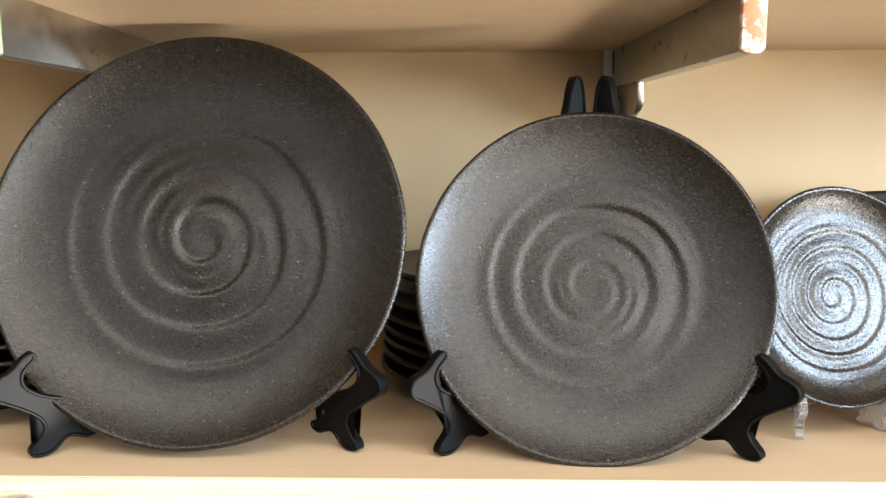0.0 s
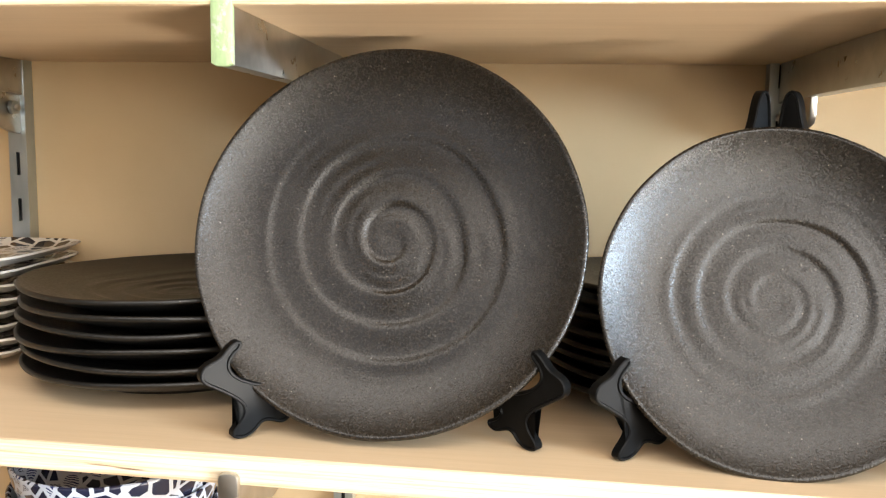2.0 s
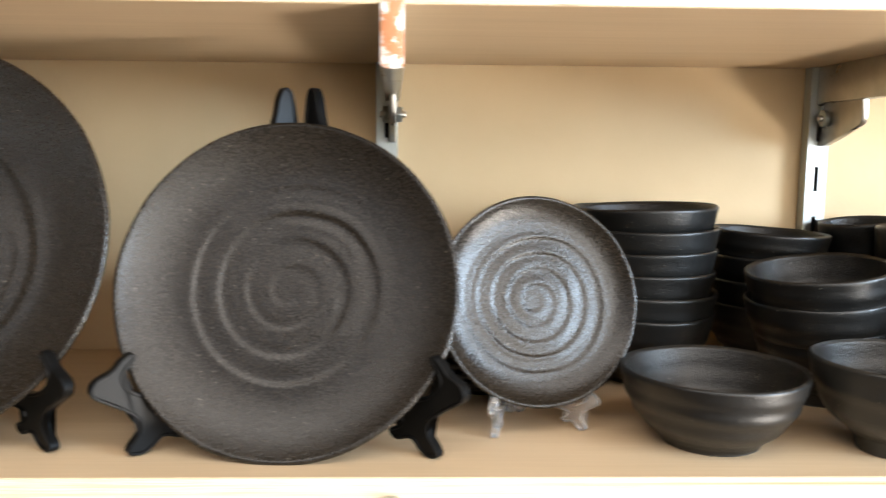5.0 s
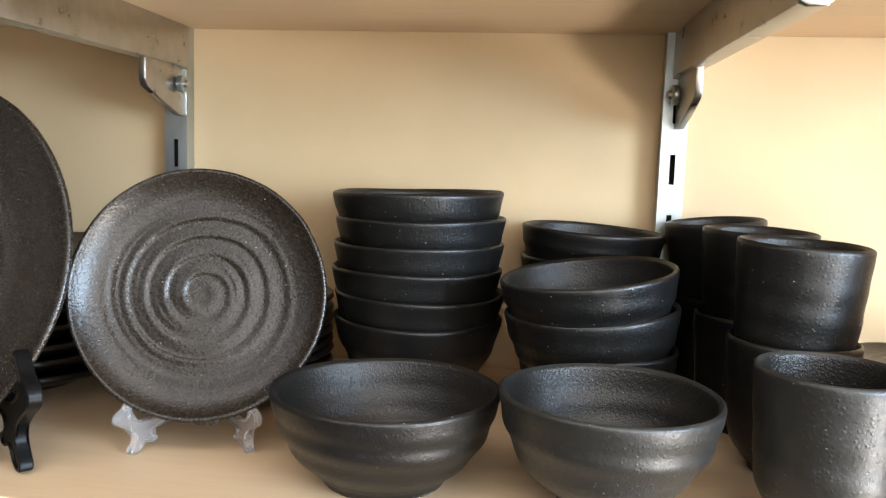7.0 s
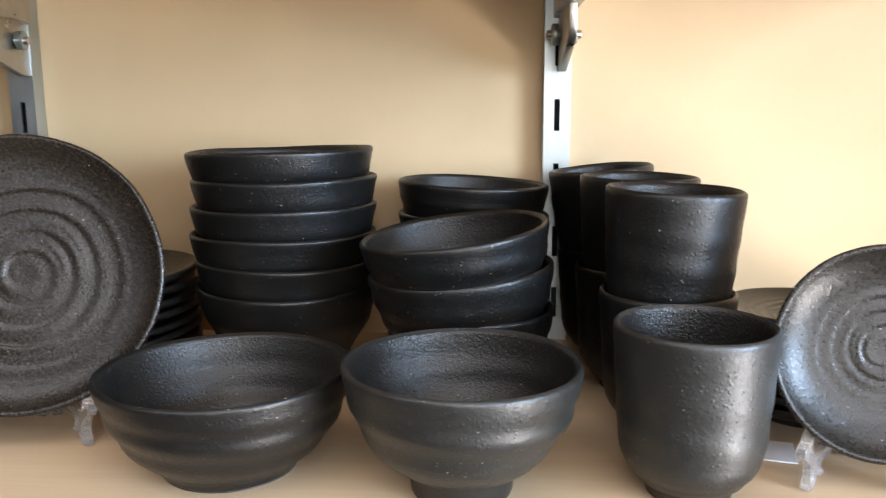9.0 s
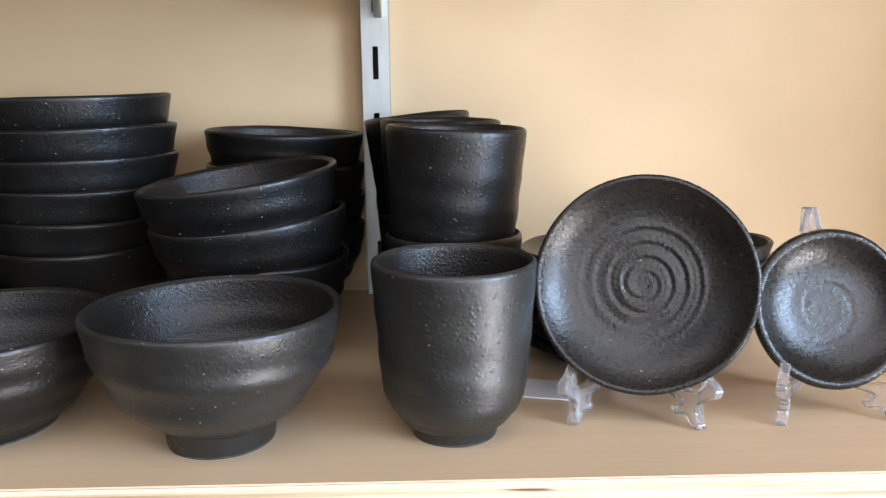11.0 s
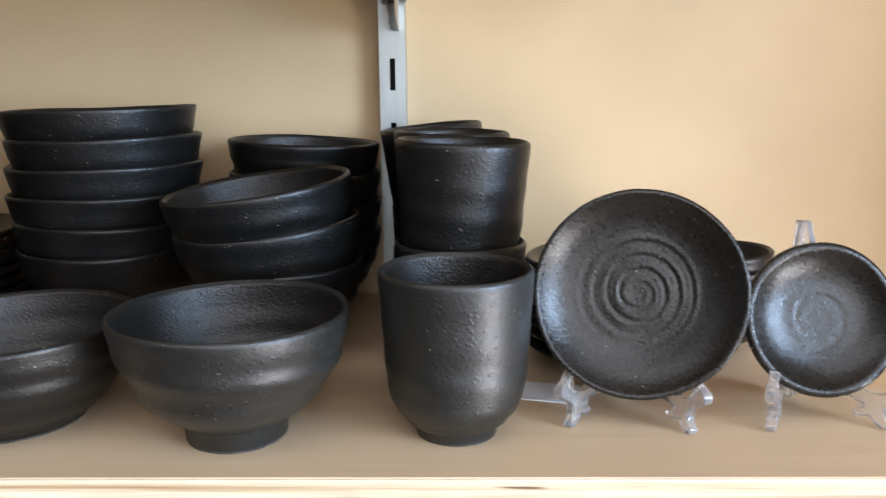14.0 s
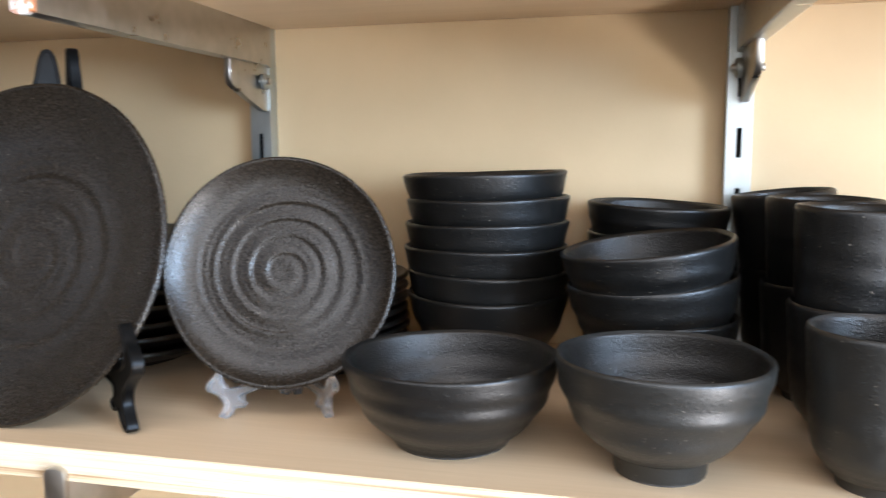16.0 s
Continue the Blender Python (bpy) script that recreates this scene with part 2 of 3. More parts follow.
# white ground greyed: the lower shelf's shade is put into its colour
BLUEWARE = printed("blue_printed_porcelain", (0.42, 0.45, 0.50), (0.012, 0.014, 0.032), (0.02, 0.03, 0.09), 74.0, 0.28)
GLAZE = plain("grey_white_glaze", (0.55, 0.51, 0.45), 0.22, 0.0, 120.0, 0.08)
COBALT = plain("cobalt_glaze", (0.012, 0.016, 0.06), 0.15)
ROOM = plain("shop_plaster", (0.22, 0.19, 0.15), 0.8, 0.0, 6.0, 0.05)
FLOOR = plain("shop_floor_boards", (0.13, 0.09, 0.06), 0.5, 0.0, 3.0, 0.2)
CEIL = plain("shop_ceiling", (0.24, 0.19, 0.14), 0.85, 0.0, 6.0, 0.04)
FRAME = plain("window_frame_paint", (0.7, 0.7, 0.68), 0.5)

# ---- mesh helpers ----


def part(name, bm, mat, parent=None, label="", smooth=40):
    me = bpy.data.meshes.new(name)
    bmesh.ops.recalc_face_normals(bm, faces=bm.faces[:])
    bm.to_mesh(me)
    bm.free()
    for m in (mat if isinstance(mat, (list, tuple)) else [mat]):
        me.materials.append(m)
    if smooth:
        me.shade_smooth()
        me.set_sharp_from_angle(angle=radians(smooth))
    ob = new(name, me)
    if parent:
        ob.parent = parent
    if label:
        ob["label"] = label
    return ob


def box(bm, lo, hi, bevel=0.0, segments=2):
    made = bmesh.ops.create_cube(bm, size=1.0)
    size = Vector(hi) - Vector(lo)
    mid = (Vector(hi) + Vector(lo)) / 2
    for v in made["verts"]:
        v.co = Vector((v.co.x * size.x, v.co.y * size.y, v.co.z * size.z)) + mid
    if bevel:
        edges = {e for v in made["verts"] for e in v.link_edges}
        bmesh.ops.bevel(bm, geom=list(edges), offset=bevel, segments=segments, affect="EDGES", profile=0.5)
    return bm


def cyl(bm, m, r, depth, segs=20, bevel=0.0, r2=None):
    made = bmesh.ops.create_cone(bm, cap_ends=True, segments=segs, radius1=r, radius2=r if r2 is None else r2, depth=depth, matrix=m)
    if bevel:
        edges = {e for v in made["verts"] for e in v.link_edges if e.calc_face_angle(0) > 0.6}
        bmesh.ops.bevel(bm, geom=list(edges), offset=bevel, segments=2, affect="EDGES", profile=0.5)
    return bm


def revolve(rings, segs, wobble, seed, zfun=None):
    """A turned body: rings of (radius, height) from the top's middle over the rim to the foot's middle, slightly out of true."""
    bm = bmesh.new()
    grid = []
    for i, (r, z, *_) in enumerate(rings):
        if r < 1e-6:
            grid.append([bm.verts.new((0, 0, z))])
            continue
        row = []
        for k in range(segs):
            a = 2 * math.pi * k / segs
            c, s = math.cos(a), math.sin(a)
            w = 1 + wobble * noise.noise((c * 1.3 + seed, s * 1.3, seed * 0.7)) + 0.35 * wobble * noise.noise((c * 4 + seed, s * 4, z * 30))
            dz = zfun(r, a, i) if zfun else 0.0
            row.append(bm.verts.new((r * w * c, r * w * s, z + dz)))
        grid.append(row)
    for a, b in zip(grid, grid[1:]):
        for k in range(segs):
            k2 = (k + 1) % segs
            if len(a) == 1 and len(b) == 1:
                continue
            if len(a) == 1:
                bm.faces.new((a[0], b[k], b[k2]))
            elif len(b) == 1:
                bm.faces.new((a[k], b[0], a[k2]))
            else:
                bm.faces.new((a[k], b[k], b[k2], a[k2]))
    return bm


def smooth_step(a, b, x):
    t = min(1, max(0, (x - a) / (b - a)))
    return t * t * (3 - 2 * t)


def plate_mesh(R, depth, seed, pitch=0.19, ridge=0.0016, inner=0.02, outer=0.68, power=3.2, lip=0.0045, segs=144, steps=84, wave=0.0012, turn=1):
    """A thrown plate: face up, the rim's plane at height 0, dished in one sweep, a spiral of throwing ridges in the well."""
    def dish(q):
        return -depth * (1 - 0.08 * q * q - 0.92 * q ** power)

    rl = lip * 0.5
    lean = math.atan(depth / R * (0.16 + 0.92 * power) * 0.93)
    q1 = (R - rl * (1 + math.sin(lean))) / R
    rings = [(0.0, -depth)] + [(R * q1 * i / steps, dish(q1 * i / steps)) for i in range(1, steps + 1)]
    top = len(rings)
    # the rounded lip
    rc, zc = R * q1 + rl * math.sin(lean), dish(q1) - rl * math.cos(lean)
    for k in range(1, 9):
        phi = math.pi / 2 + lean - k * (math.pi * 0.92) / 8
        rings.append((rc + rl * math.cos(phi), zc + rl * math.sin(phi)))
    for q in (0.93, 0.86, 0.78, 0.7, 0.62):
        rings.append((R * q, dish(q) - lip * (1.1 + (1 - q) * 0.9)))
    zb = rings[-1][1]
    rings += [(R * 0.60, zb - 0.004), (R * 0.56, zb - 0.004), (R * 0.545, zb - 0.0005), (0.0, zb)]

    def zfun(r, a, i):
        q = r / R
        c, s = math.cos(a), math.sin(a)
        low = wave * noise.noise((c * 0.9 + seed * 3.1, s * 0.9, 1.7 + seed)) * q * q * 2
        if i >= top or ridge == 0:
            return low
        c, s = c * min(1, 3 * q), s * min(1, 3 * q)
        bend = 1 + 0.09 * noise.noise((c * 0.7, s * 0.7, q * 1.5 + seed))
        u = q * bend / pitch + turn * a / (2 * math.pi) + 0.30 * noise.noise((seed, q * 2.6, 0.3))
        f = u - math.floor(u)
        step = smooth_step(0, 0.27, f) - smooth_step(0.27, 1.0, f)
        h = u * 1.9 + 0.25 + 0.3 * noise.noise((c + seed, s, q * 2))
        g = h - math.floor(h)
        minor = smooth_step(0, 0.3, g) - smooth_step(0.3, 1.0, g)
        gain = smooth_step(inner, inner + 0.12, q) * (1 - smooth_step(outer - 0.10, outer + 0.10, q))
        strong = 0.60 + 0.75 * smooth_step(-0.35, 0.35, noise.noise((c * 0.8 + seed * 1.7, s * 0.8, q * 2.6)))
        weak = smooth_step(-0.15, 0.35, noise.noise((c * 0.9 - seed, s * 0.9, q * 3.4)))
        hair = math.sin(q * R / 0.00042 + 2.5 * noise.noise((c, s, seed))) * 0.018 * (1 - smooth_step(0.8, 0.95, q))
        dent = 0.10 * noise.noise((r * math.cos(a) * 55, r * math.sin(a) * 55, seed))
        return low + ridge * (gain * (step * strong + 0.42 * minor * weak) + hair + dent)

    bm = revolve(rings, segs, 0.010, seed, zfun)
    return bm, -(zb - 0.004)


def bowl_mesh(profile, thick, foot_r, foot_h, seed, ridge=0.0006, turns=5, segs=96):
    """A thrown bowl or cup on its foot ring; profile: (radius, height) of the outside from above the foot to the rim."""
    n = 40
    xs = [p[1] for p in profile]

    def radius(z):
        for (r0, z0), (r1, z1) in zip(profile, profile[1:]):
            if z <= z1:
                t = (z - z0) / (z1 - z0)
                return r0 + (r1 - r0) * t
        return profile[-1][0]

    def soft(z):
        d = (xs[-1] - xs[0]) * 0.07
        return (radius(max(xs[0], z - d)) + 2 * radius(z) + radius(min(xs[-1], z + d))) / 4

    z0, z1 = xs[0], xs[-1]
    outside = [(soft(z0 + (z1 - z0) * i / n), z0 + (z1 - z0) * i / n) for i in range(n + 1)]
    inside = [(max(r - thick, 0.002), z) for r, z in outside if z > z0 + thick * 1.3]
    rings = [(0.0, z0 + thick * 1.1), (inside[0][0] * 0.55, z0 + thick * 1.15)] + inside
    rings[-1] = (rings[-1][0] + thick * 0.15, z1 - 0.0006)
    mid = len(rings)
    rings += [(outside[-1][0] - thick * 0.5, z1 + 0.0006), (outside[-1][0] - thick * 0.12, z1 - 0.0002)]
    rings += outside[::-1][1:]
    rings += [(foot_r * 1.03, z0 - 0.0006), (foot_r, z0 - 0.002), (foot_r * 0.97, 0.0012)]
    last = len(rings)
    rings += [(foot_r * 0.95, 0.0), (foot_r * 0.84, 0.0), (foot_r * 0.8, foot_h * 0.7), (0.0, foot_h * 0.7)]
    bm = bmesh.new()
    segs_rows = []
    for i, (r, z) in enumerate(rings):
        if r < 1e-6:
            segs_rows.append([bm.verts.new((0, 0, z))])
            continue
        row = []
        for k in range(segs):
            a = 2 * math.pi * k / segs
            c, s = math.cos(a), math.sin(a)
            w = 1 + 0.012 * noise.noise((c * 0.9 + seed, s * 0.9, z * 6))
            h = (z - z0) / max(1e-6, z1 - z0)
            spiral = math.sin(2 * math.pi * (turns * h + a / (2 * math.pi)) + 1.4 * noise.noise((seed, h * 3, 0)))
            gain = ridge * max(0, 1 - abs(h - 0.42) * 1.7) * (1.0 if mid < i < last else 0.6)
            if i >= last:
                gain = 0
            dz = 0.010 * r * noise.noise((c * 0.8 + seed * 2, s * 0.8, 3.3)) * max(0, h) * 2
            rr = r * w + gain * spiral
            row.append(bm.verts.new((rr * c, rr * s, z + dz)))
        segs_rows.append(row)
    count = 0
    for i, (a, b) in enumerate(zip(segs_rows, segs_rows[1:])):
        for k in range(segs):
            k2 = (k + 1) % segs
            if len(a) == 1:
                f = bm.faces.new((a[0], b[k], b[k2]))
            elif len(b) == 1:
                f = bm.faces.new((a[k], b[0], a[k2]))
            else:
                f = bm.faces.new((a[k], b[k], b[k2], a[k2]))
            f.material_index = 1 if i >= last - 1 else (2 if i >= last - 4 else (3 if i < mid - 1 else 0))
    return bm


def extrude_outline(points, thick, bevel):
    """A flat piece cut to an outline of (u, z), thick across y, with rounded edges."""
    bm = bmesh.new()
    front = [bm.verts.new((u, -thick / 2, z)) for u, z in points]
    face = bm.faces.new(front)
    out = bmesh.ops.extrude_face_region(bm, geom=[face])
    moved = [g for g in out["geom"] if isinstance(g, bmesh.types.BMVert)]
    bmesh.ops.translate(bm, verts=moved, vec=(0, thick, 0))
    edges = [e for e in bm.edges if abs(e.verts[0].co.y - e.verts[1].co.y) < 1e-6]
    bmesh.ops.bevel(bm, geom=edges, offset=bevel, segments=2, affect="EDGES", profile=0.5)
    return bm


def moulded(points, thick, bevel, rim, sink, n=400):
    """A moulded flat piece: rounded edges, and a raised rim round a sunken face on either side."""
    ring = points + points[:1]
    run = [0.0]
    for (ax, az), (bx, bz) in zip(ring, ring[1:]):
        run.append(run[-1] + math.hypot(bx - ax, bz - az))
    even, k = [], 0
    for i in range(n):
        d = run[-1] * i / n
        while run[k + 1] < d:
            k += 1
        t = (d - run[k]) / (run[k + 1] - run[k])
        even.append((ring[k][0] * (1 - t) + ring[k + 1][0] * t, ring[k][1] * (1 - t) + ring[k + 1][1] * t))
    area = sum(a[0] * b[1] - b[0] * a[1] for a, b in zip(even, even[1:] + even[:1]))
    sign = 1 if area > 0 else -1

    def inset(loop, d):
        moved = []
        for i in range(n):
            ax, az = loop[i - 1]
            bx, bz = loop[(i + 1) % n]
            ln = math.hypot(bx - ax, bz - az) or 1.0
            moved.append((loop[i][0] - sign * d * (bz - az) / ln, loop[i][1] + sign * d * (bx - ax) / ln))
        return moved

    a = even
    b = inset(a, bevel)
    c = inset(b, rim)
    e = inset(c, sink * 0.5)
    h = thick / 2
    layers = [(e, -h + sink), (c, -h), (b, -h), (a, -h + bevel), (a, h - bevel), (b, h), (c, h), (e, h - sink)]
    bm = bmesh.new()
    loops = [[bm.verts.new((u, y, z)) for u, z in pts] for pts, y in layers]
    for l0, l1 in zip(loops, loops[1:]):
        for i in range(n):
            bm.faces.new((l0[i - 1], l0[i], l1[i], l1[i - 1]))
    caps = [bm.faces.new(loops[0]), bm.faces.new(loops[-1][::-1])]
    bmesh.ops.triangulate(bm, faces=caps, ngon_method="EAR_CLIP")
    bmesh.ops.recalc_face_normals(bm, faces=bm.faces)
    return bm


def rounded(points, rounds=2):
    """Corner cutting on a closed outline, to give moulded curves."""
    for _ in range(rounds):
        cut = []
        for (ax, az), (bx, bz) in zip(points, points[1:] + points[:1]):
            cut += [(ax * 0.75 + bx * 0.25, az * 0.75 + bz * 0.25), (ax * 0.25 + bx * 0.75, az * 0.25 + bz * 0.75)]
        points = cut
    return points


# ---- the room round the shelves ----
def slab(name, lo, hi, mat, kind="structure", label="", category=""):
    return tagged(part(name, box(bmesh.new(), lo, hi), mat, smooth=0), label, category, "", kind)


tagged(slab("wall_north", (-3.2, 0.0, -1.25), (2.5, 0.12, 2.1), WALL), "smooth tan painted wall behind the shelves", "wall")
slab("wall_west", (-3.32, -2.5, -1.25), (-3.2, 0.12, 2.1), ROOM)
slab("floor", (-3.32, -2.62, -1.35), (2.62, 0.12, -1.25), FLOOR)
bm = bmesh.new()
box(bm, (-3.32, -2.62, 2.1), (2.62, -2.46, 2.2))
box(bm, (-3.32, -1.30, 2.1), (2.62, 0.12, 2.2))
box(bm, (-3.32, -2.46, 2.1), (-1.75, -1.30, 2.2))
box(bm, (1.95, -2.46, 2.1), (2.62, -1.30, 2.2))
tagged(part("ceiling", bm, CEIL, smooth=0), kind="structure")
# unseen wall piece, added to shade the back wall's right end
slab("unseen_light_block", (1.15, -0.42, -1.25), (1.25, 0.0, 2.1), WALL)
# east wall with its window opening, and a low opening made up for the lamp
bm = bmesh.new()
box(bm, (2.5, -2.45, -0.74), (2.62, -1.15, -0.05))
box(bm, (2.5, -2.5, 1.15), (2.62, 0.12, 2.1))
box(bm, (2.5, -2.5, -1.25), (2.62, -2.45, 1.15))
box(bm, (2.5, -1.15, -1.25), (2.62, 0.12, 1.15))
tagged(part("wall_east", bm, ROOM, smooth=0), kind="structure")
# street wall with its tall shop window, and a high opening made for the fill lamp
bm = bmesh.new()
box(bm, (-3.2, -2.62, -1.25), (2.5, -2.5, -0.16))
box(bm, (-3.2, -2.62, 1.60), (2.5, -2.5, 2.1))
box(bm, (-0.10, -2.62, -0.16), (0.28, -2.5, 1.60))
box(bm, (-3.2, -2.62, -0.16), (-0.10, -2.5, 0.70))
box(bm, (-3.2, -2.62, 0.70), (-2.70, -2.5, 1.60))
box(bm, (1.92, -2.62, -0.16), (2.5, -2.5, 1.60))
tagged(part("wall_south", bm, ROOM, smooth=0), kind="structure")

# ---- shelves ----
STANDARDS = (-0.80, -0.43, 0.0, 0.44)
Z_UP, Z_LOW = 0.297, -0.021


def shelf(name, z, x0, x1, front, label):
    top = new(name)
    top.location = (0, 0, z)
    bm = box(bmesh.new(), (x0, front + 0.0015, 0.0), (x1, -0.001, 0.021), 0.0006, 1)
    part("board", bm, SHELF, top)
    bm = box(bmesh.new(), (x0, front, 0.0004), (x1, front + 0.0015, 0.0206), 0.0005, 1)
    part("front_edge", bm, EDGE, top, "raw pale plywood edge with dark knots")
    return tagged(top, label, "shelf", "display shelves")


shelf("display_shelf", Z_LOW, -1.6, 0.739, -0.338, "pale sealed birch plywood shelf holding black tableware")
shelf("display_shelf", Z_UP, -1.6, 0.739, -0.343, "birch plywood shelf seen from below, raw front edge")
shelf("display_shelf", -0.340, -1.6, 0.739, -0.338, "lower birch plywood shelf in shade under the display")


def wall_standard(x, label):
    top = new("wall_standard")
    top.location = (x, 0, 0)
    w, d = 0.0105, 0.016
    z0, z1 = -0.46, 0.56
    bm = bmesh.new()
    box(bm, (-w, -d, z0), (-0.0022, -d + 0.0018, z1))
    box(bm, (0.0022, -d, z0), (w, -d + 0.0018, z1))
    z = z0
    slot = 0.1460 - 0.0508 * 14
    while slot < z1:
        if slot > z0:
            box(bm, (-0.0022, -d, z), (0.0022, -d + 0.0018, slot - 0.025))
            z = slot
        slot += 0.0508
    box(bm, (-0.0022, -d, z), (0.0022, -d + 0.0018, z1))
    bmesh.ops.remove_doubles(bm, verts=bm.verts[:], dist=1e-6)
    part("slotted_face", bm, ZINC, top, smooth=0)
    for sgn in (-1, 1):
        lo, hi = sorted((sgn * w, sgn * (w - 0.0018)))
        bm = box(bmesh.new(), (lo - 0.0001, -d + 0.0002, z0), (hi + 0.0001, -0.0005, z1), 0.0005, 1)
        part("side_flange", bm, ZINC, top)
    # near-black sheet stands in for the shade inside the channel
    part("slot_shade_sheet", box(bmesh.new(), (-w + 0.002, -0.003, z0), (w - 0.002, -0.001, z1)), SLOT_SHADE, top, smooth=0)
    return tagged(top, label, "shelf standard", "slotted wall standards")


for x in STANDARDS:
    wall_standard(x, "slotted zinc-plated steel wall standard for shelf brackets")


def bracket(x, z, yaw, label, lip=None, lip_label="bright upturned steel lip"):
    """A pressed steel arm hooked into a standard: tapering arm, upturned lip, lower tab, clamp bolt."""
    top = new("shelf_bracket")
    top.matrix_world = pose(x, -0.016, z, 0, 0, yaw)
    w, n = 0.0072, 0.3235
    bm = extrude_outline([(0.0, 0.0), (0.0, -0.038), (0.012, -0.036), (n, -0.037), (n, 0.0)], 2 * w, 0.0012)
    bmesh.ops.rotate(bm, verts=bm.verts[:], matrix=Matrix.Rotation(radians(-90), 3, "Z"))
    part("arm", bm, STEEL, top)
    bm = extrude_outline(rounded([(-w, -0.038), (w, -0.038), (w, -0.03), (w, 0.0), (w, 0.0085), (0.0, 0.0105), (-w, 0.0085), (-w, 0.0), (-w, -0.03)], 1), 0.0055, 0.0012)
    bmesh.ops.translate(bm, verts=bm.verts[:], vec=(0, -n - 0.0018, 0))
    part("front_lip", bm, lip or STEEL, top, lip_label)
    bm = extrude_outline([(-0.001, -0.03), (0.076, -0.03), (0.078, -0.052), (0.074, -0.059), (0.045, -0.069), (0.010, -0.079), (-0.001, -0.079)], 0.0062, 0.0008)
    bmesh.ops.rotate(bm, verts=bm.verts[:], matrix=Matrix.Rotation(radians(-90), 3, "Z"))
    part("lower_tab", bm, STEEL, top)
    bm = bmesh.new()
    side = Matrix.Rotation(radians(90), 4, "Y")
    cyl(bm, Matrix.Translation((0.0, -0.016, -0.052)) @ side, 0.0032, 0.026, 16, 0.0005)
    bolt = part("clamp_bolt", bm, DARK, top)
    bm = bmesh.new()
    for sgn in (-1, 1):
        cyl(bm, Matrix.Translation((sgn * 0.0068, -0.016, -0.052)) @ side, 0.0082, 0.0052, 6 if sgn > 0 else 18, 0.0008)
    part("hex_nut", bm, ZINC, bolt)
    return tagged(top, label, "shelf bracket", "shelf brackets")


for x, off in zip(STANDARDS, (0.004, 0.004, 0.012, 0.006)):
    for z in (Z_UP, Z_LOW):
        place = (x + off * 0.5, z, math.degrees(off / 0.33))
        if z == Z_UP and x == 0.0:
            bracket(*place, "steel shelf bracket with a rust-stained white front lip", RUSTY, "white lip with orange rust stains")
        elif z == Z_UP and x == -0.43:
            bracket(*place, "steel shelf bracket with a pale green front lip", GREENISH, "pale green painted lip")
        else:
            bracket(*place, "bright zinc steel bracket holding up a plywood shelf")

# ---- stoneware on the display shelf ----


def standing(name, mesh, R, depth_back, x, y, z, lean, turn, label, category, group="", mat=PLATE):
    ob = part(name, mesh, mat, smooth=70)
    ob.matrix_world = pose(x, y, z, 0, 0, turn) @ pose(0, 0, 0, 90 - lean)
    return tagged(ob, label, category, group)


def easel(x, y, turn, s, half, mat, top_z, spread, label, back=0.13):
    """A folding plate easel: two moulded side frames hinged behind the plate."""
    top = new("plate_easel")
    top.matrix_world = pose(x, y, 0, 0, 0, turn)
    toe = [(-0.004, 0.002), (0.005, 0.0), (0.0134, 0.0033), (0.020, 0.0107), (0.027, 0.009), (0.034, 0.006), (0.041, 0.008), (0.043, 0.0133), (0.036, 0.0155), (0.0295, 0.0207), (0.031, 0.0245),
           (0.06, 0.026), (0.10, 0.024), (0.118, 0.012), (0.122, 0.0), (0.140, 0.0), (0.142, 0.03)]
    q = top_z / s
    post = [(0.141, 0.06), (0.137, q * 0.55), (0.134, q * 0.80), (0.131, q * 0.89), (0.128, q * 0.985), (0.122, q * 1.005), (0.116, q * 0.985), (0.112, q * 0.90), (0.104, q * 0.84), (0.102, q * 0.72), (0.112, q * 0.5), (0.120, 0.060), (0.10, 0.044)]
    hook = [(0.06, 0.040), (0.036, 0.038), (0.018, 0.039), (0.006, 0.0435), (-0.002, 0.049), (-0.0053, 0.055), (-0.003, 0.0615), (0.004, 0.067), (0.0045, 0.071), (0.001, 0.0735), (-0.006, 0.069), (-0.012, 0.062),
            (-0.019, 0.0595), (-0.0245, 0.0565), (-0.027, 0.051), (-0.025, 0.045), (-0.016, 0.040), (-0.007, 0.0345), (0.002, 0.028), (0.0055, 0.0225), (0.005, 0.017), (0.001, 0.012), (-0.004, 0.007)]
    outline = [(u * s, z * s) for u, z in rounded(toe + post + hook, 2)]
    for sgn in (-1, 1):
        bm = moulded(outline, 0.0080 * s ** 0.6, 0.0008 * s, 0.0011 * s, 0.0013 * s)
        ob = part("side_frame", bm, mat, top, smooth=35)
        # the frame runs from its front toe back and in towards the hinge
        ob.matrix_local = pose(sgn * half, 0, 0, 0, 0, 90 + sgn * spread)
    bm = bmesh.new()
    ux = 0.133 * s
    hx = half - ux * math.sin(radians(spread))
    cyl(bm, Matrix.Translation((0, ux * math.cos(radians(spread)), 0.03 * s)) @ Matrix.Rotation(radians(90), 4, "Y"), 0.003 * s, max(0.004, 2 * abs(hx)), 12)
    part("hinge_pin", bm, mat, top)
    return tagged(top, label, "plate stand", "plate easels")


bm, d1 = plate_mesh(0.1474, 0.0245, 1.3, 0.185, 0.0014, 0.02, 0.66, 4.6, segs=176, steps=130)
standing("dinner_plate", bm, 0.1465, d1, -0.3335, -0.266, 0.1465, 18.5, 0, "large black stoneware plate with spiral ridges on an easel", "plate", "standing plates")
bm, d2 = plate_mesh(0.1212, 0.021, 4.6, 0.165, 0.0009, 0.02, 0.62, 4.4, segs=160, steps=110)
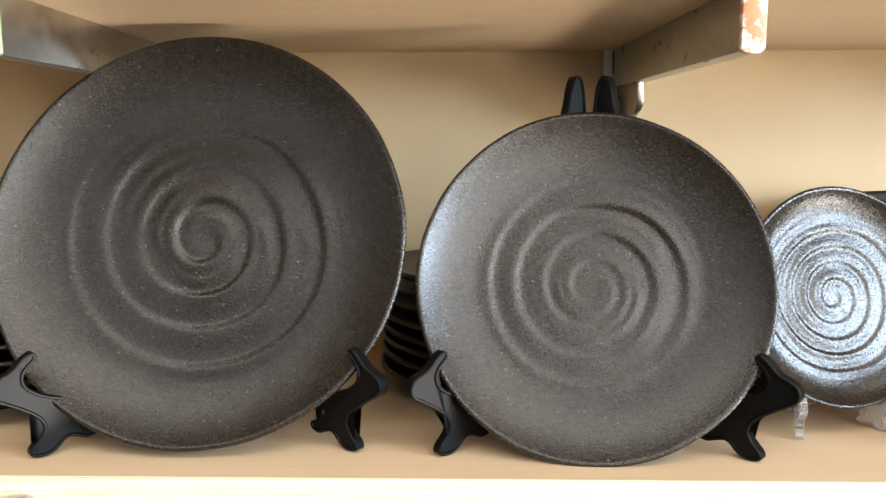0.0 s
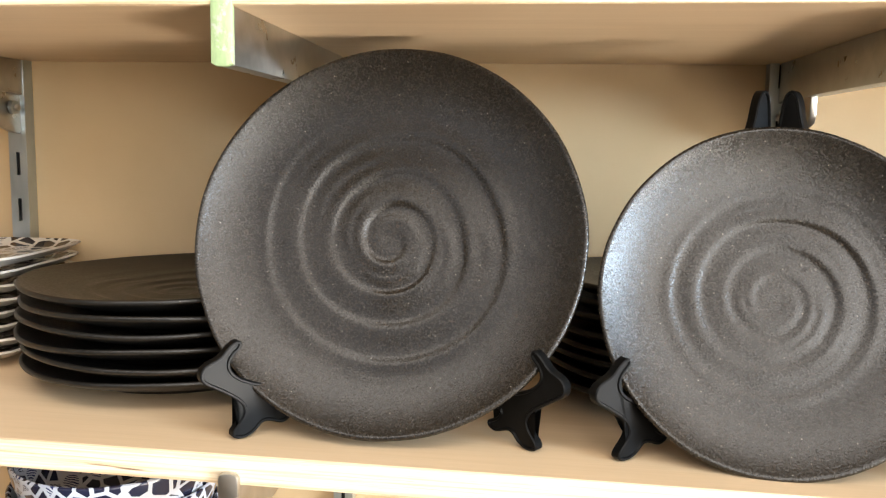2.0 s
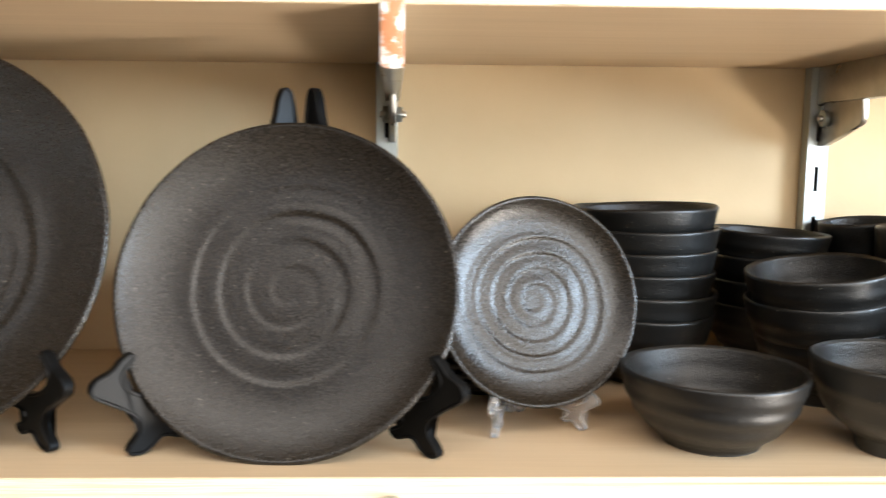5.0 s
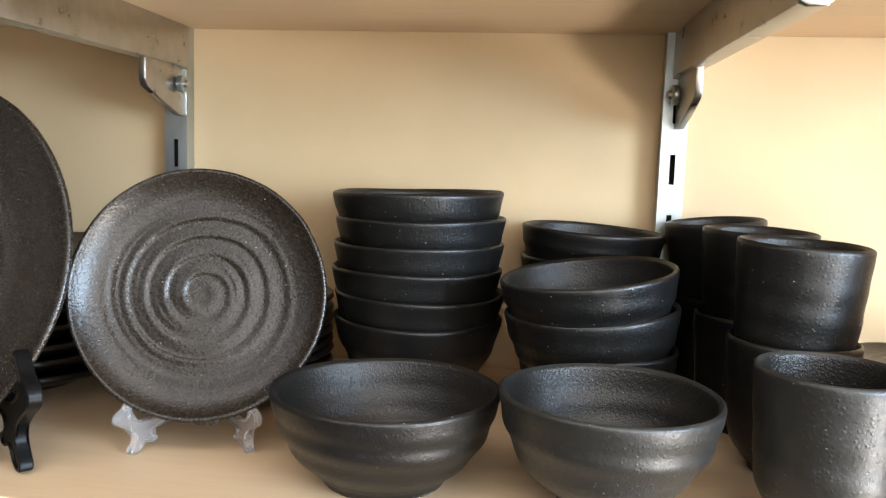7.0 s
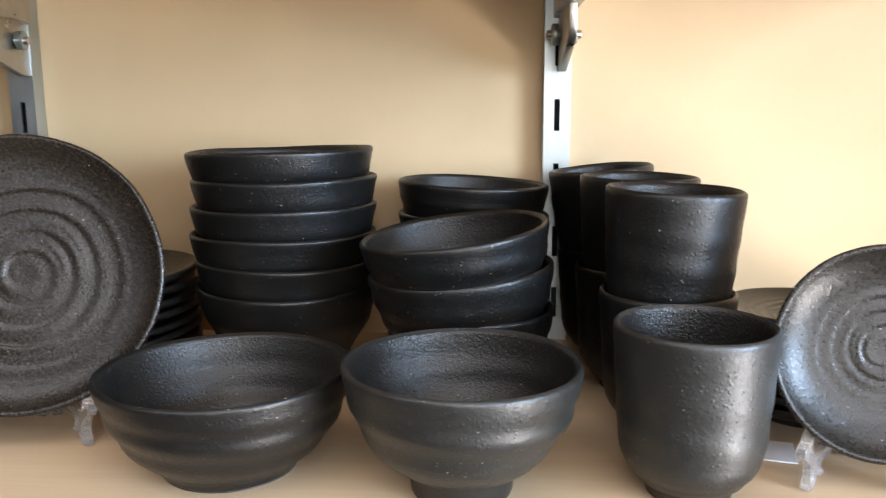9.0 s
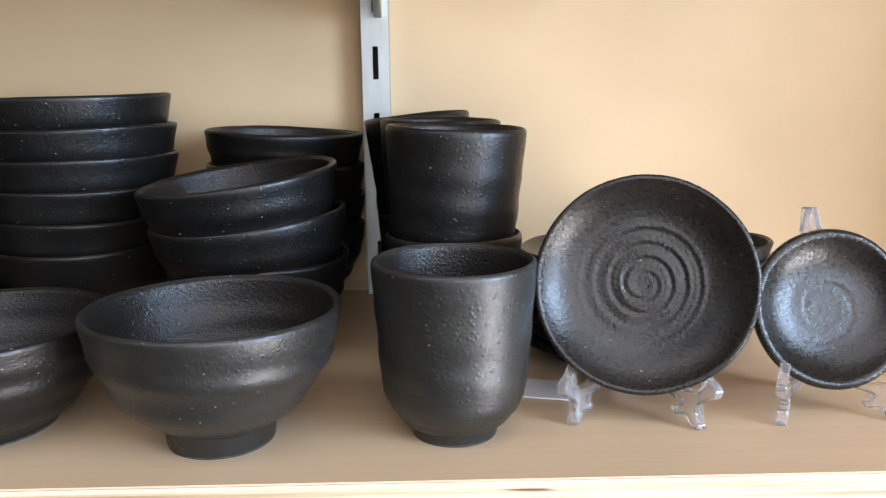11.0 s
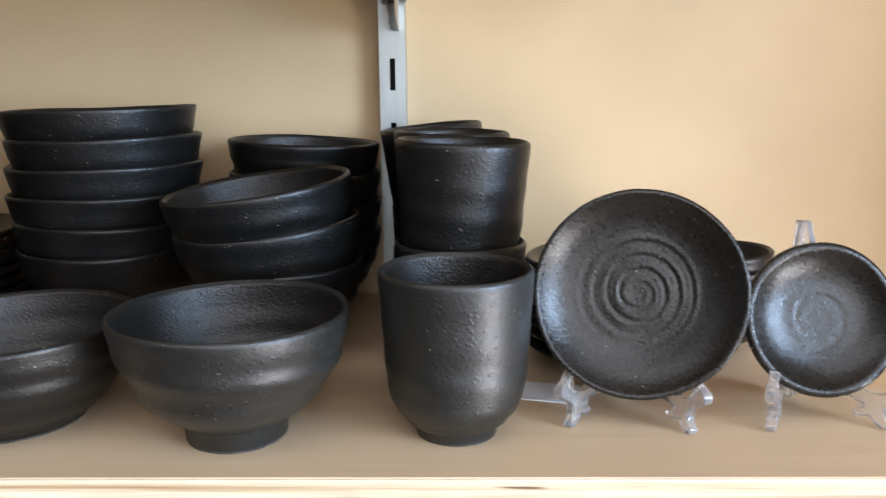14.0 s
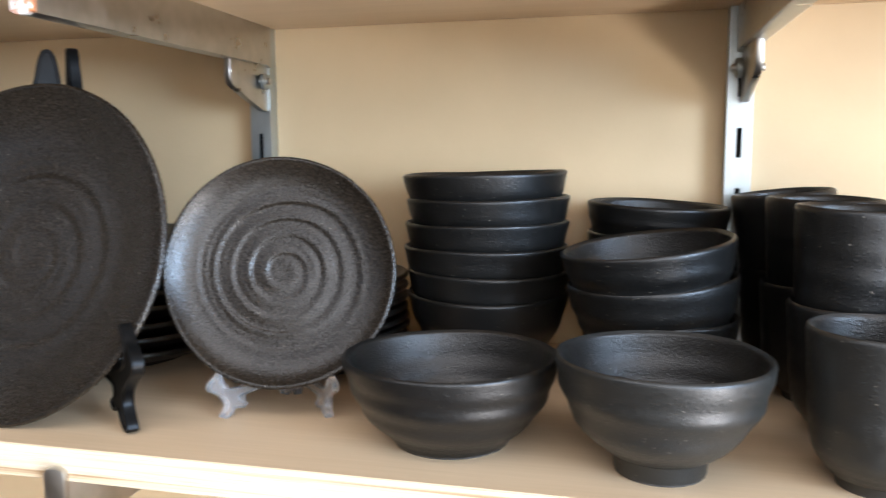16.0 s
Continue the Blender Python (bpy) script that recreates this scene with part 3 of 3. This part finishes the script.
standing("dinner_plate", bm, 0.1205, d2, -0.0585, -0.2825, 0.1155, 18, -2, "medium black stoneware plate with faint spiral on an easel", "plate", "standing plates")
bm, d3 = plate_mesh(0.0797, 0.0140, 7.7, 0.165, 0.0008, 0.03, 0.76, 7.0, 0.0035, segs=136, steps=100)
standing("side_plate", bm, 0.0797, d3, 0.1255, -0.2475, 0.1003, 14, 13, "small black stoneware plate with deep spiral, clear stand", "plate", "standing plates")
bm, d4 = plate_mesh(0.0532, 0.0145, 9.1, 0.13, 0.0004, 0.03, 0.60, 5.0, 0.0035, segs=120, steps=90)
standing("side_plate", bm, 0.0525, d4, 0.581, -0.288, 0.0730, 11, -10, "saucer-sized black stoneware dish with ringed centre", "plate", "standing plates", FINE)
bm, d5 = plate_mesh(0.0400, 0.0150, 2.2, 0.2, 0.0002, 0.1, 0.5, 4.0, 0.0055, segs=96, steps=64)
standing("sauce_dish", bm, 0.0400, d5, 0.6785, -0.281, 0.0580, 16, 0, "tiny black stoneware sauce dish with pebbled glaze", "dish", "standing plates", FINE)

easel(-0.326, -0.300, 4, 1.0, 0.107, BLACK, 0.185, 49, "glossy black plastic easel holding the large plate")
easel(-0.0575, -0.302, -1.6, 1.0, 0.1045, BLACK, 0.256, 50, "glossy black plastic easel holding the medium plate")
easel(0.1255, -0.257, 14, 0.49, 0.036, CLEAR, 0.10, 30, "clear moulded acrylic easel under a small plate")
easel(0.579, -0.286, -8, 0.45, 0.031, CLEAR, 0.075, 30, "clear moulded acrylic easel under a saucer dish")
easel(0.681, -0.287, 2, 0.45, 0.0305, CLEAR, 0.102, 32, "clear moulded acrylic easel under a sauce dish")


def lay(me_ob, x, y, z, tilt=0.0, azimuth=0.0, turn=0.0):
    return pose(x, y, z, 0, 0, azimuth) @ pose(0, 0, 0, 0, tilt, 0) @ pose(0, 0, 0, 0, 0, turn - azimuth)


def stack(name, mesh, mats, places, label, category, group):
    first = None
    for k, (x, y, z, tilt, az, turn) in enumerate(places):
        m = lay(None, x, y, z, tilt, az, turn)
        if first is None and isinstance(mats, list):
            foot = mesh.copy()
            bmesh.ops.delete(mesh, geom=[f for f in mesh.faces if f.material_index in (1, 2)], context="FACES")
            bmesh.ops.delete(foot, geom=[f for f in foot.faces if f.material_index in (0, 3)], context="FACES")
            first = tagged(new(name), label, category, group)
            part("body", mesh, [mats[0], mats[1], mats[0], INSIDE if mats[0] in (BOWL, SATIN) else mats[0]], first, smooth=60)
            part("foot_ring", foot, [mats[0], mats[1], mats[0]], first, "foot ring with raw clay underside", smooth=60)
            first.matrix_world = m
        elif first is None:
            first = tagged(part(name, mesh, mats, smooth=60), label, category, group)
            first.matrix_world = m
        else:
            copy_thing(first, m)
    return first


# wide shallow bowl
WIDE = [(0.0375, 0.005), (0.046, 0.011), (0.0557, 0.022), (0.0620, 0.035), (0.0655, 0.047), (0.0677, 0.0550)]
stack("serving_bowl", bowl_mesh(WIDE, 0.0045, 0.037, 0.006, 3.1, 0.0009, 3), [BOWL, CLAY], [(0.2500, -0.2665, 0, 0, 0, 40)],
      "wide shallow black stoneware bowl with throwing rings", "bowl", "front row bowls")
# footed rice bowl
RICE = [(0.0275, 0.012), (0.034, 0.0145), (0.046, 0.026), (0.0538, 0.040), (0.0582, 0.054), (0.0604, 0.0668)]
stack("rice_bowl", bowl_mesh(RICE, 0.0042, 0.0265, 0.012, 5.2, 0.0011, 2.6), [SATIN, CLAY], [(0.3765, -0.2870, 0, 0, 0, 10)],
      "black stoneware rice bowl on a tall foot ring", "bowl", "front row bowls")
# tea cup
CUP = [(0.0222, 0.007), (0.027, 0.0095), (0.0315, 0.0145), (0.0342, 0.021), (0.0357, 0.030), (0.0366, 0.045), (0.0382, 0.068), (0.0395, 0.0862)]
stack("tea_cup", bowl_mesh(CUP, 0.0036, 0.0215, 0.007, 8.4, 0.0003, 4), [SATIN, CLAY], [(0.4898, -0.2840, 0, 0, 0, 0)],
      "black stoneware tea cup with rounded base on the shelf", "cup", "tea cups")

# tall stack of six deep bowls
DEEP = [(0.034, 0.006), (0.044, 0.014), (0.054, 0.030), (0.062, 0.048), (0.0664, 0.0655)]
stack("stacked_bowl", bowl_mesh(DEEP, 0.0042, 0.033, 0.006, 6.6, 0.0010, 2.4), [BOWL, CLAY],
      [(0.2415 + 0.0015 * math.sin(k * 2.1), -0.1020, 0.0005 + 0.0191 * k, 0.5 * k * -0.45, 0, 37 * k) for k in range(6)],
      "black stoneware bowl nested in a tall stack", "bowl", "tall bowl stack")
# middle stack, tipped, on a smaller bowl
stack("stacked_bowl", bowl_mesh([(r * 0.90, z) for r, z in RICE], 0.0042, 0.0240, 0.012, 4.9, 0.0008, 4), [BOWL, CLAY], [(0.3755, -0.1710, 0.0, 0, 0, 0)],
      "black stoneware bowl at the bottom of a tipped stack", "bowl", "short bowl stack")
stack("stacked_bowl", bowl_mesh([(r * 0.975, z) for r, z in RICE], 0.0042, 0.0256, 0.012, 7.9, 0.0008, 4), [BOWL, CLAY],
      [(0.3760, -0.1725, 0.0248, -5.0, 12, 70), (0.3752, -0.1770, 0.0500, -7.8, 20, 150)],
      "black stoneware rice bowl nested in a tipped stack", "bowl", "short bowl stack")
# back stack
stack("stacked_bowl", bowl_mesh([(r * 0.950, z) for r, z in RICE], 0.004, 0.024, 0.012, 2.7, 0.0008, 4), [BOWL, CLAY],
      [(0.3745, -0.0585, 0.0, 0, 0, 0), (0.3745, -0.0585, 0.0225, 0.5, 0, 50), (0.374, -0.0585, 0.0455, 1, 0, 95), (0.3725, -0.0585, 0.0685, 2.2, 0, 150)],
      "black stoneware bowl in a stack against the wall", "bowl", "back bowl stack")
# three stacks of two cups
stack("tea_cup", bowl_mesh([(r * 1.0, z * 0.985) for r, z in CUP], 0.0036, 0.0215, 0.007, 1.9, 0.0003, 4), [BOWL, CLAY],
      [(0.4925, -0.2035, 0, 0, 0, 20), (0.4920, -0.2035, 0.0592, 2.0, 0, 120), (0.4860, -0.1260, 0, 0, 0, 200), (0.4860, -0.1260, 0.0600, 1, 0, 20),
       (0.4795, -0.0495, 0, 0, 0, 60), (0.4785, -0.0495, 0.0605, -5, 0, 10)],
      "black stoneware tea cup in a stack of two", "cup", "stacked tea cups")

# stacks of plates behind the standing ones
bm, h = plate_mesh(0.137, 0.019, 5.5, 0.16, 0.0012, segs=128, steps=56, wave=0.0022)
stack("stacked_plate", bm, STACKED, [(-0.551 + 0.004 * math.sin(k * 1.9), -0.143 + 0.002 * math.cos(k * 2.3), h + 0.0135 * k, 0.4 * math.sin(k * 3.0), 40 * k, 53 * k) for k in range(6)],
      "large black stoneware plate lying in a stack", "plate", "large plate stack")
bm, h = plate_mesh(0.117, 0.017, 3.5, 0.16, 0.001, segs=112, steps=48, wave=0.002)
stack("stacked_plate", bm, STACKED, [(-0.102 + 0.002 * math.sin(k), -0.121, h + 0.0120 * k, 0.3 * math.sin(k * 2.0), 40 * k, 61 * k) for k in range(8)],
      "medium black stoneware plate lying in a stack", "plate", "medium plate stack")
bm, h = plate_mesh(0.080, 0.012, 8.5, 0.12, 0.001, segs=96, steps=48)
stack("stacked_plate", bm, STACKED, [(0.0935, -0.112, h + 0.0085 * k, 0.3 * math.sin(k * 2.0), 40 * k, 47 * k) for k in range(8)],
      "small black stoneware plate lying in a stack", "plate", "small plate stack")
bm, h = plate_mesh(0.0535, 0.010, 8.9, 0.12, 0.0008, segs=80, steps=40)
stack("stacked_dish", bm, STACKED, [(0.588, -0.170, h + 0.0075 * k, 0.3, 40 * k, 47 * k) for k in range(8)],
      "black stoneware saucer dish lying in a stack", "dish", "saucer stack")
SMALL = [(0.019, 0.004), (0.026, 0.008), (0.0325, 0.016), (0.0345, 0.024)]
stack("stacked_dish", bowl_mesh(SMALL, 0.0032, 0.018, 0.004, 4.4, 0.0003, 3, segs=72), [BOWL, CLAY],
      [(0.6640 + 0.0008 * k, -0.145, 0.0105 * k, -0.6 * k, 0, 40 * k) for k in range(5)],
      "small black stoneware sauce dish in a stack", "dish", "sauce dish stack")


def sticker(m, label):
    top = new("price_sticker")
    top.matrix_world = m
    part("paper_disc", cyl(bmesh.new(), pose(0, 0, 0), 0.011, 0.0006, 32), PAPER, top)
    bm = bmesh.new()
    for k, wdt in enumerate((0.010, 0.013)):
        box(bm, (-wdt / 2, 0.002 - 0.005 * k, 0.0003), (wdt / 2, 0.0035 - 0.005 * k, 0.0006))
    part("printed_bars", bm, INK, top)
    return tagged(top, label, "price sticker", "price stickers")


sticker(pose(0.6500, -0.1375, 0.0615, 12, 48, 0), "white round price sticker inside a stacked dish")
sticker(pose(0.6630, -0.1815, 0.0500, 74, 0, -6), "white round price sticker on a stacked dish")
card = new("price_card")
card.matrix_world = pose(0.5335, -0.232, 0.0012, 0, 0, -14)
part("paper", box(bmesh.new(), (-0.026, -0.014, -0.0008), (0.026, 0.014, 0.0), 0.0003, 1), PAPER, card)
tagged(card, "blank white card lying flat on the shelf", "card")

# patterned square plates in a stack


def square_plate(label):
    top = new("square_plate")
    h = 0.088
    bm = bmesh.new()
    levels = [(0.55, 0.0), (0.60, 0.0), (0.62, 0.003), (0.86, 0.006), (1.0, 0.0135), (0.99, 0.0155), (0.84, 0.0085), (0.5, 0.0065)]
    rows = []
    for q, z in levels:
        row = []
        for k in range(48):
            a = 2 * math.pi * (k + 0.5) / 48
            c, s = math.cos(a), math.sin(a)
            p = (abs(c) ** 7 + abs(s) ** 7) ** (-1 / 7)
            row.append(bm.verts.new((h * q * p * c, h * q * p * s, z)))
        rows.append(row)
    for i, (a, b) in enumerate(zip(rows, rows[1:])):
        for k in range(48):
            f = bm.faces.new((a[k], a[(k + 1) % 48], b[(k + 1) % 48], b[k]))
            f.material_index = 1 if i >= 5 else 0
    f = bm.faces.new(rows[-1])
    f.material_index = 1
    bm.faces.new(rows[0][::-1])
    ob = part("body", bm, [GLAZE, PORCELAIN], top)
    return tagged(top, label, "plate", "patterned plate stack")


first = square_plate("square glazed plate printed with black triangles, stacked")
first.matrix_world = pose(-0.80, -0.108, 0.0, 0, 0, 8)
for k in range(1, 8):
    copy_thing(first, pose(-0.80 + 0.002 * math.sin(k * 2), -0.108, 0.0125 * k, 0, 0, 8 + 3 * math.sin(k * 1.7)))

# patterned bowls on the lower shelf
BLUE = [(0.036, 0.006), (0.056, 0.018), (0.071, 0.040), (0.081, 0.066), (0.085, 0.084)]
stack("patterned_bowl", bowl_mesh(BLUE, 0.004, 0.035, 0.006, 6.1, 0.0002, 3), [BLUEWARE, CLAY],
      [(-0.575 + 0.002 * math.sin(k), -0.222, -0.319 + 0.0232 * k, 0.6 * math.sin(k * 2), 30 * k, 71 * k) for k in range(9)],
      "blue and white printed porcelain bowl in a stack", "bowl", "patterned bowl stack")
stack("patterned_bowl", bowl_mesh([(r * 0.8, z * 0.85) for r, z in BLUE], 0.004, 0.028, 0.005, 2.1, 0.0002, 3), [COBALT, CLAY],
      [(0.487 + 0.002 * math.sin(k), -0.215, -0.319 + 0.0205 * k, 0.6 * math.sin(k * 2), 30 * k, 71 * k) for k in range(9)],
      "dark cobalt glazed bowl in a stack on the lower shelf", "bowl", "cobalt bowl stack")
